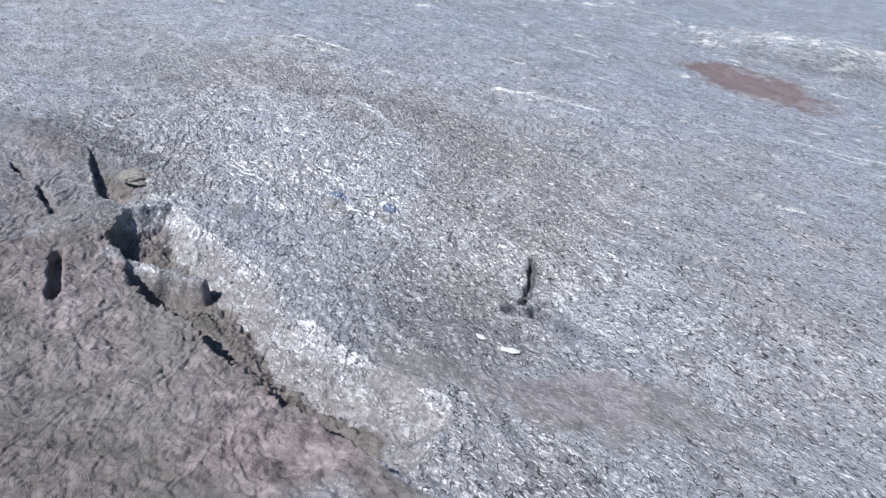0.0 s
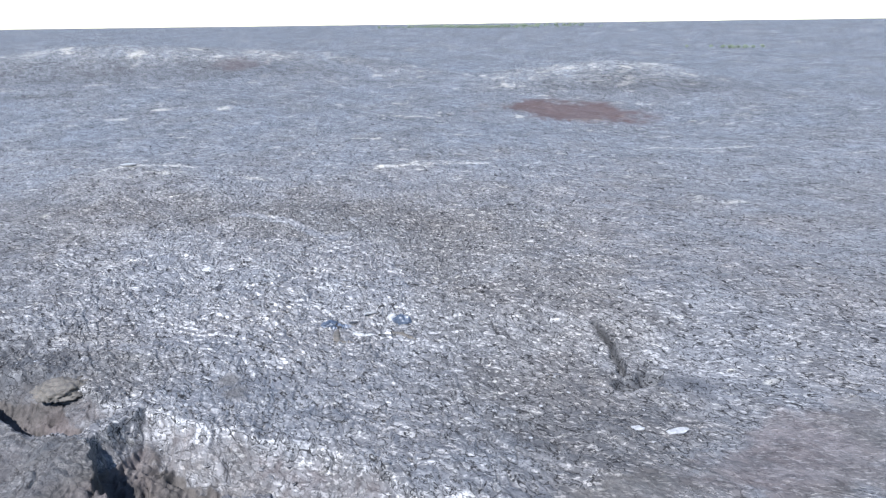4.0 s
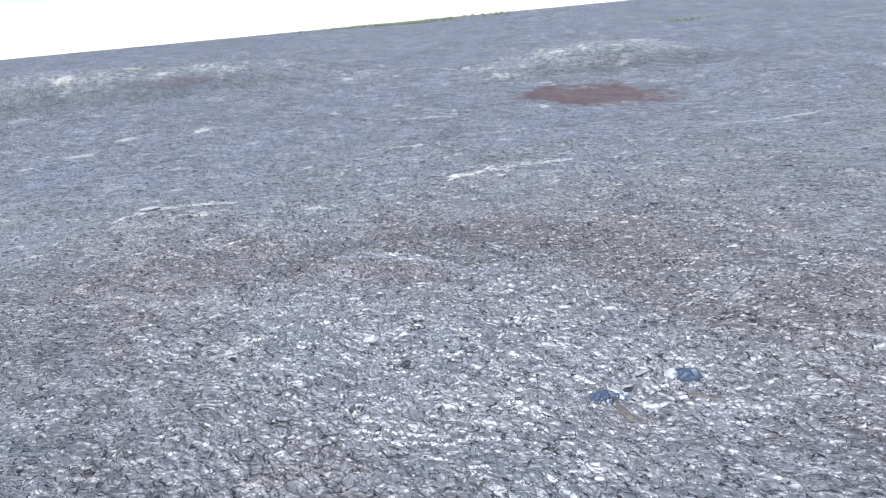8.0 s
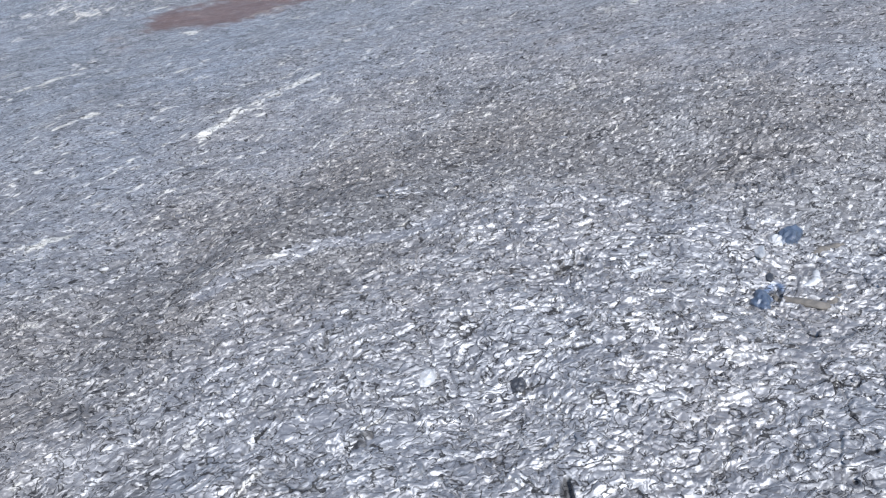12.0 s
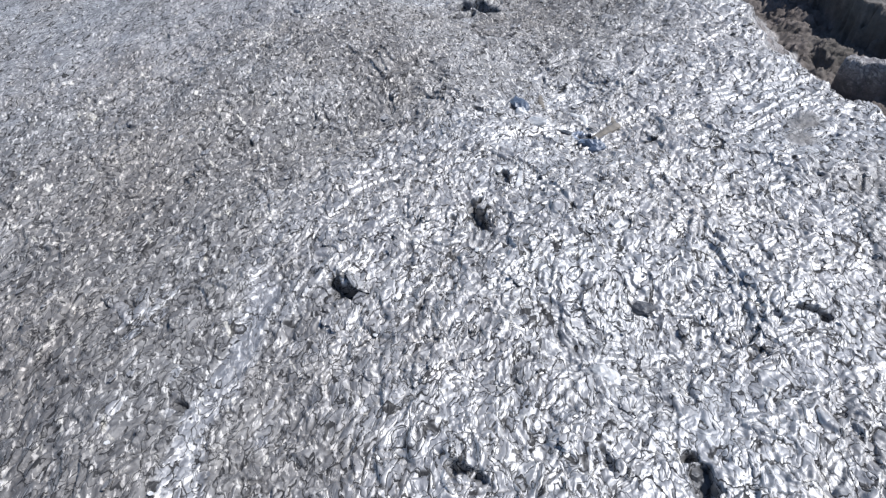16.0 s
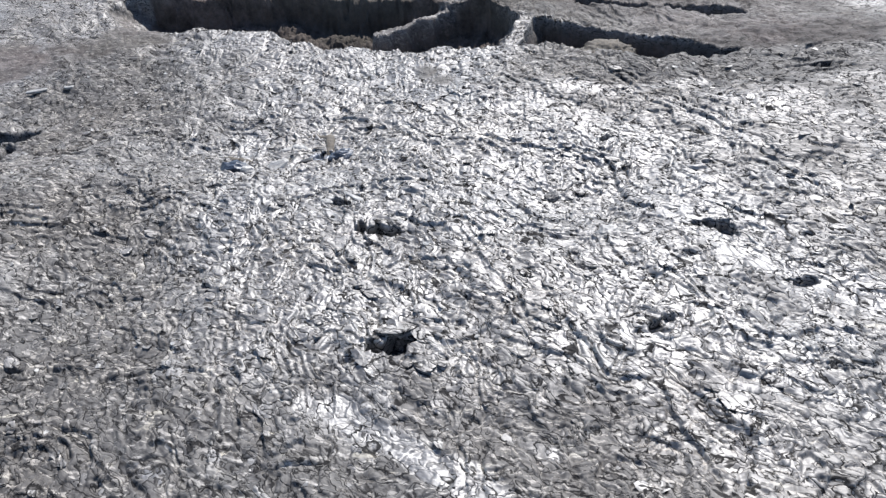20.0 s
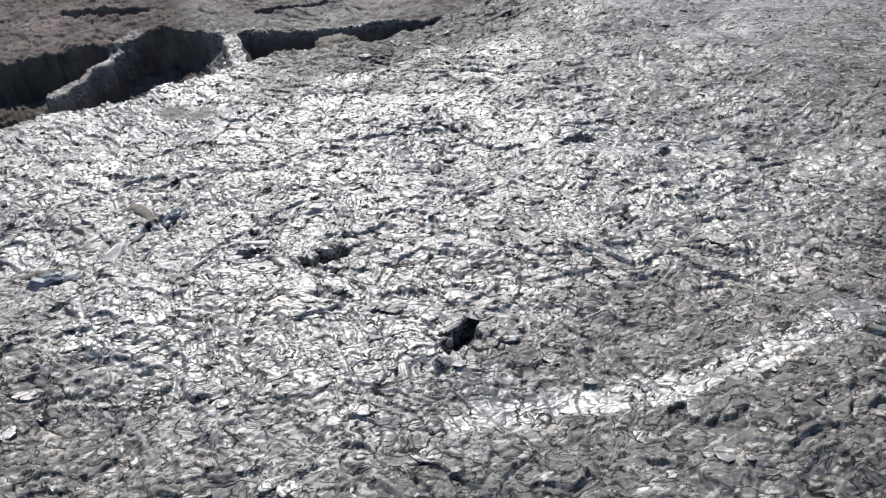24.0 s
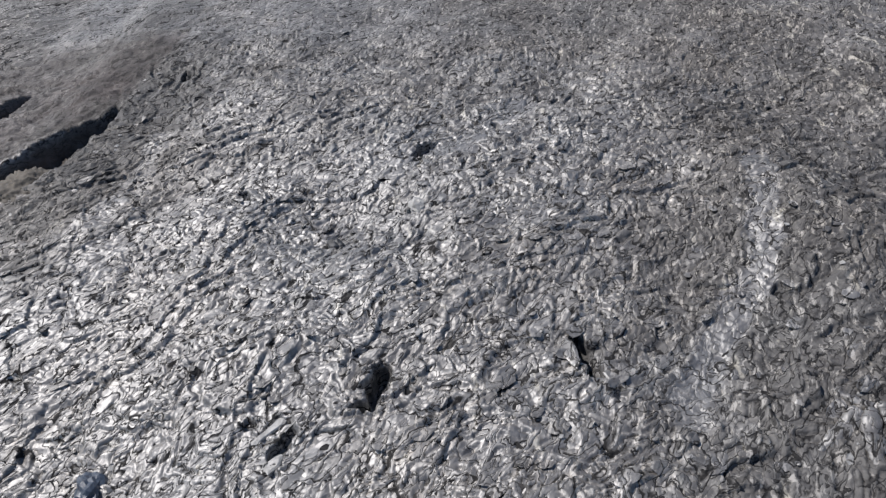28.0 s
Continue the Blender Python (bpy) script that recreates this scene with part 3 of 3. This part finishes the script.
def plain_rock(name, low, high, rough, scale):
    m, t, p = material(name)
    here = t.nodes.new("ShaderNodeNewGeometry").outputs["Position"]
    coarse, fine = noise_node(t, here, scale, 6, 0.7), noise_node(t, here, scale * 6, 4, 0.6)
    colour = mix(t, ramp(t, coarse, [(0.35, 0.0), (0.65, 1.0)]), low, high)
    t.links.new(mix(t, maths(t, "MULTIPLY", fine, 0.5), colour, low), p.inputs["Base Color"])
    p.inputs["Roughness"].default_value = rough
    p.inputs["Specular IOR Level"].default_value = 0.7
    t.links.new(bump(t, fine, 0.4, 0.06, bump(t, coarse, 0.6, 0.2)), p.inputs["Normal"])
    return m


PALE = plain_rock("pale_crust", (0.22, 0.215, 0.205), (0.50, 0.49, 0.465), 0.45, 1.2)
TAN = plain_rock("tan_rubble", (0.052, 0.045, 0.036), (0.16, 0.136, 0.105), 0.8, 1.0)
BLUE = plain_rock("blue_glass_crust", (0.026, 0.035, 0.052), (0.07, 0.09, 0.125), 0.4, 0.8)
BLACK = plain_rock("black_lava", (0.012, 0.012, 0.013), (0.05, 0.05, 0.052), 0.5, 1.5)

# single crust slabs, picked out where the field is seen nearest
pick = np.random.RandomState(11)
kinds = []
for k in range(14):
    size = 0.7 + 0.09 * k
    bm = slab_bmesh(pick, 7 + k % 3, size * pick.uniform(1.2, 2.0), size, 0.10 + 0.004 * k, 0.06)
    me = bpy.data.meshes.new("lava_slab")
    bm.normal_update()
    bm.to_mesh(me)
    bm.free()
    me.materials.append(LAVA_PIECE)
    kinds.append(me)
px, py = pick.normal(-14, 24, 900), pick.normal(160, 20, 900)
keep = (np.minimum(*rift(px, py)) < -1.5) & (np.abs(px + 14) < 50) & (py > 108) & (py < 205)
px, py = px[keep][:300], py[keep][:300]
pz = ground_height(px, py, np.full(px.shape, 0.13))
for x, y, z in zip(px, py, pz):
    ob = new("lava_slab", kinds[pick.randint(14)])
    ob.parent = ground
    ob.matrix_basis = pose(x, y, z + 0.0, pick.normal(0, 4), pick.normal(0, 4), -40 + pick.normal(0, 22))


def scatter(name, label, count, middle, spread, size, mat, seed, far_grow=0.0):
    """Many small plates strewn over the field, as one mesh."""
    rng = np.random.RandomState(seed)
    x, y = rng.normal(middle[0], spread[0], count), rng.uniform(middle[1] - spread[1], middle[1] + spread[1], count)
    keep = (rubble(x, y, *rift(x, y)) < 0.2) & (sand(x, y) < 0.3)
    x, y = x[keep], y[keep]
    z = ground_height(x, y, np.where((x > -84) & (x < 68) & (y < 224) & (y > 50), 0.2, 1.2))
    sides, verts, faces = 6, [], []
    for n, (a, b, c) in enumerate(zip(x, y, z)):
        big = size * rng.uniform(0.6, 1.5) * (1 + far_grow * max(0.0, b - 200) / 100)
        rings = np.concatenate(slab_rings(rng, sides, big * rng.uniform(1.0, 1.7), big, 0.12 * big + 0.05, 0.25)[1:])
        m = np.array(Euler((rng.normal(0, 0.13), rng.normal(0, 0.13), -0.7 + rng.normal(0, 0.4))).to_matrix())
        verts.append(rings @ m.T + (a, b, c + 0.03))
        o = n * sides * 2
        faces.append(tuple(range(o, o + sides)))
        faces += [(o + i, o + sides + i, o + sides + (i + 1) % sides, o + (i + 1) % sides) for i in range(sides)]
    me = bpy.data.meshes.new(name)
    me.from_pydata(np.concatenate(verts).tolist(), [], faces)
    me.materials.append(mat)
    return tagged(new(name, me), label, "lava rubble", kind="stuff")


scatter("lava_rubble", "small broken plates of silvery lava crust", 1200, (5, 165), (60, 90), 0.8, LAVA_PIECE, 21, 0.5)
scatter("crust_flakes", "pale weathered flakes of lava crust", 400, (10, 190), (65, 105), 0.5, PALE, 22, 0.9)


def placed(ob, x, y, lift=0.0, rx=0, ry=0, rz=0):
    ob.matrix_basis = pose(x, y, bed(x, y) + lift, rx, ry, rz)
    return ob


def loose_slab(name, label, x, y, long, wide, thick, turn, mat, seed, lift=0.15, tilt=0, lean=0, group=""):
    ob = link(name, slab_bmesh(np.random.RandomState(seed), 9, long, wide, thick, 0.1), mat)
    return tagged(placed(ob, x, y, lift, tilt, lean, turn), label, "rock slab", group)


loose_slab("lava_plate", "dark glassy lava plate beside a shallow dip", 1.5, 130.8, 2.6, 1.1, 0.4, 15, BLACK, 32, 0.25, 5, 3)
loose_slab("lava_plate", "large white crust slab lying on the field", 60.9, 90.7, 5.0, 1.5, 0.4, 8, PALE, 33, 0.3, 8, 0, "pale slab pair")
loose_slab("lava_plate", "smaller white crust slab lying on the field", 54.0, 91.2, 3.2, 1.2, 0.4, 2, PALE, 34, 0.3, 10, 0, "pale slab pair")
loose_slab("lava_plate", "narrow white crust slab, nearly flat", -7.2, 145.2, 4.4, 0.9, 0.35, -42, PALE, 35, 0.08, 4, 0)
loose_slab("lava_plate", "short white crust slab, nearly flat", -3.6, 145.9, 2.4, 1.2, 0.35, -40, PALE, 36, 0.25, 6, 4)
loose_slab("lava_plate", "white crust plate tilted up to a peak", 5.3, 133.4, 3.6, 2.0, 0.4, 30, PALE, 37, 0.5, -24, 10)
loose_slab("lava_plate", "pale crust plate on a low rise", -96.0, 256.8, 7.0, 2.4, 0.5, 12, PALE, 38, 0.3, 6, 0)
loose_slab("pit_lip", "thick grey roof slab overhanging a small pit", -13.0, 171.1, 4.6, 1.4, 0.45, 6, LAVA_PIECE, 39, 0.05, 8, -6)
loose_slab("pit_lip", "thick grey roof slab overhanging a small pit", -11.7, 152.3, 4.4, 1.4, 0.45, -22, LAVA_PIECE, 40, 0.05, 8, 4)
loose_slab("pit_lip", "thin grey crust slab at the lip of a pit", -9.9, 174.3, 2.0, 1.2, 0.3, 40, LAVA_PIECE, 41, 0.0, -8, 6)


def boulder(name, label, x, y, sx, sy, sz, mat, seed, turn=0, sink=0.25, rough=0.28, detail=3):
    ob = link(name, rock_bmesh(seed, sx, sy, sz, rough, detail), mat, None, detail > 3)
    return tagged(placed(ob, x, y, -sink * sz, 0, 0, turn), label, "boulder")


boulder("lava_boulder", "white weathered lava boulder on grey crust", -38.1, 157.8, 1.5, 1.1, 0.9, PALE, 1, 20)
boulder("lava_boulder", "round black lava boulder beside a pit", -49.6, 158.2, 1.4, 1.3, 1.1, BLACK, 2)
boulder("lava_outcrop", "tan rubbly lava outcrop on the rift's bank", -50.0, 104.6, 4.6, 3.6, 2.1, TAN, 3, 10, 0.25, 0.34, 5)
boulder("lava_boulder", "large blue glassy lava block with a steep face", 12.3, 131.4, 2.5, 1.5, 1.6, BLUE, 5, -15, 0.2)
boulder("lava_boulder", "round white boulder leaning on a blue lava block", 10.1, 132.6, 1.2, 1.0, 1.2, PALE, 6, 0, 0.2)
boulder("lava_boulder", "low dark blue glassy lava block beside tan folds", -3.9, 130.2, 1.9, 1.2, 0.9, BLUE, 7, 20, 0.35)
boulder("lava_boulder", "dark lava boulder half sunk in crust", -33.0, 148.2, 1.2, 0.9, 0.7, BLACK, 4, 40)


def rope_fold(label, points, wide, tall, mat, seed):
    """One thick rope of lava, lying in a bend on the crust and tapering at both ends."""
    rng = np.random.RandomState(seed)
    px, py = (np.array(v, float) for v in zip(*points))
    run = np.concatenate([[0], np.cumsum(np.hypot(np.diff(px), np.diff(py)))])
    steps, sides = 26, 9
    at = np.linspace(0, run[-1], steps)
    cx, cy = np.interp(at, run, px), np.interp(at, run, py)
    for _ in range(3):
        cx[1:-1], cy[1:-1] = (cx[:-2] + 2 * cx[1:-1] + cx[2:]) / 4, (cy[:-2] + 2 * cy[1:-1] + cy[2:]) / 4
    cz = ground_height(cx, cy, np.full(steps, 0.8))
    dx, dy = np.gradient(cx), np.gradient(cy)
    long = np.hypot(dx, dy) + 1e-6
    bm = bmesh.new()
    rings = []
    for i in range(steps):
        r = (0.25 + 0.75 * math.sin(math.pi * i / (steps - 1)) ** 0.6) * rng.uniform(0.88, 1.12)
        ring = []
        for k in range(sides):
            a = 2 * math.pi * k / sides
            side, up = math.cos(a) * wide * r / 2, (math.sin(a) + 0.35) * tall * r / 1.35
            ring.append(bm.verts.new((cx[i] - dy[i] / long[i] * side - cx[0], cy[i] + dx[i] / long[i] * side - cy[0], cz[i] - cz[0] + up)))
        rings.append(ring)
    for one, two in zip(rings, rings[1:]):
        for k in range(sides):
            bm.faces.new((one[k], one[(k + 1) % sides], two[(k + 1) % sides], two[k]))
    bm.faces.new(rings[0][::-1])
    bm.faces.new(rings[-1])
    ob = link("lava_rope", bm, mat, None, True)
    ob.matrix_basis = pose(cx[0], cy[0], cz[0])
    return tagged(ob, label, "lava rope", "ropes of folded lava")


rope_fold("bent tan lava rope beside a dark blue block", [(-1.4, 130.4), (-1.9, 126.8), (-1.6, 123.4), (2.4, 122.4)], 1.5, 0.5, TAN, 61)
rope_fold("short pale lava rope curling on grey crust", [(1.0, 127.0), (3.6, 125.6), (6.5, 126.4)], 1.2, 0.5, PALE, 62)
rope_fold("long tan lava rope below a blue block", [(9.0, 128.2), (12.0, 127.4), (16.0, 124.8)], 1.1, 0.45, TAN, 63)
rope_fold("smooth dark lava toe spreading from a crest", [(-5.0, 193.0), (-2.8, 190.8), (-1.2, 188.0)], 1.6, 0.55, LAVA_PIECE, 64)
rope_fold("broad grey lava toe beside other toes", [(-4.6, 193.6), (-1.8, 192.2), (0.8, 191.4)], 1.8, 0.6, LAVA_PIECE, 65)
rope_fold("smooth dark lava toe bending down a slope", [(-4.4, 194.2), (-1.6, 194.4), (1.2, 195.8)], 1.6, 0.55, LAVA_PIECE, 66)
rope_fold("thin pale lava rope at the head of the toes", [(-6.8, 191.6), (-5.2, 192.8), (-4.2, 194.6), (-5.0, 196.4)], 0.9, 0.5, LAVA_PIECE, 67)


# ---- far trees ----
def leaf_material():
    m, t, p = material("leaves")
    tone = t.nodes.new("ShaderNodeNewGeometry").outputs["Random Per Island"]
    # leaf tones paled, with the distance haze mixed into the colour
    t.links.new(ramp(t, tone, [(0.0, (0.15, 0.18, 0.11)), (0.6, (0.22, 0.26, 0.16)), (1.0, (0.30, 0.33, 0.21))]), p.inputs["Base Color"])
    p.inputs["Roughness"].default_value = 0.6
    return m


LEAVES = leaf_material()


def far_woods(name, label, x, y, wide, deep, tall, trees, seed):
    """A grove far off: crowns of many small leaf clumps on short trunks, as one mesh."""
    rng = np.random.RandomState(seed)
    verts, faces = [], []

    def blade(c, r):
        p = rng.normal(0, r, (3, 3)) + c
        o = len(verts)
        verts.extend(p.tolist())
        faces.append((o, o + 1, o + 2))

    for _ in range(trees):
        a, b = x + rng.normal(0, wide / 2.4), y + rng.normal(0, deep / 2.4)
        g, h = float(land(np.array([a]), np.array([b]))[0]), tall * rng.uniform(0.5, 1.2)
        o = len(verts)
        for q in range(4):
            verts.append((a + 0.4 * math.cos(q * 1.57), b + 0.4 * math.sin(q * 1.57), g - 1))
        verts.append((a, b, g + h * 0.7))
        faces.extend((o + q, o + (q + 1) % 4, o + 4) for q in range(4))
        for _ in range(70):
            u = rng.normal(0, 1, 3)
            u *= rng.uniform(0.3, 1.0) / np.linalg.norm(u)
            blade(np.array([a, b, g + h * 0.6]) + u * [h * 0.6, h * 0.6, h * 0.4], h * 0.13)
    me = bpy.data.meshes.new(name)
    me.from_pydata(verts, [], faces)
    me.materials.append(LEAVES)
    return tagged(new(name, me), label, "trees", kind="stuff")


far_woods("far_woods", "low green grove on the far lava plain", 112, 1160, 170, 40, 4.5, 240, 51)
far_woods("far_scrub", "small patch of yellow-green scrub among lava", 368, 757, 40, 8, 3.5, 30, 52)
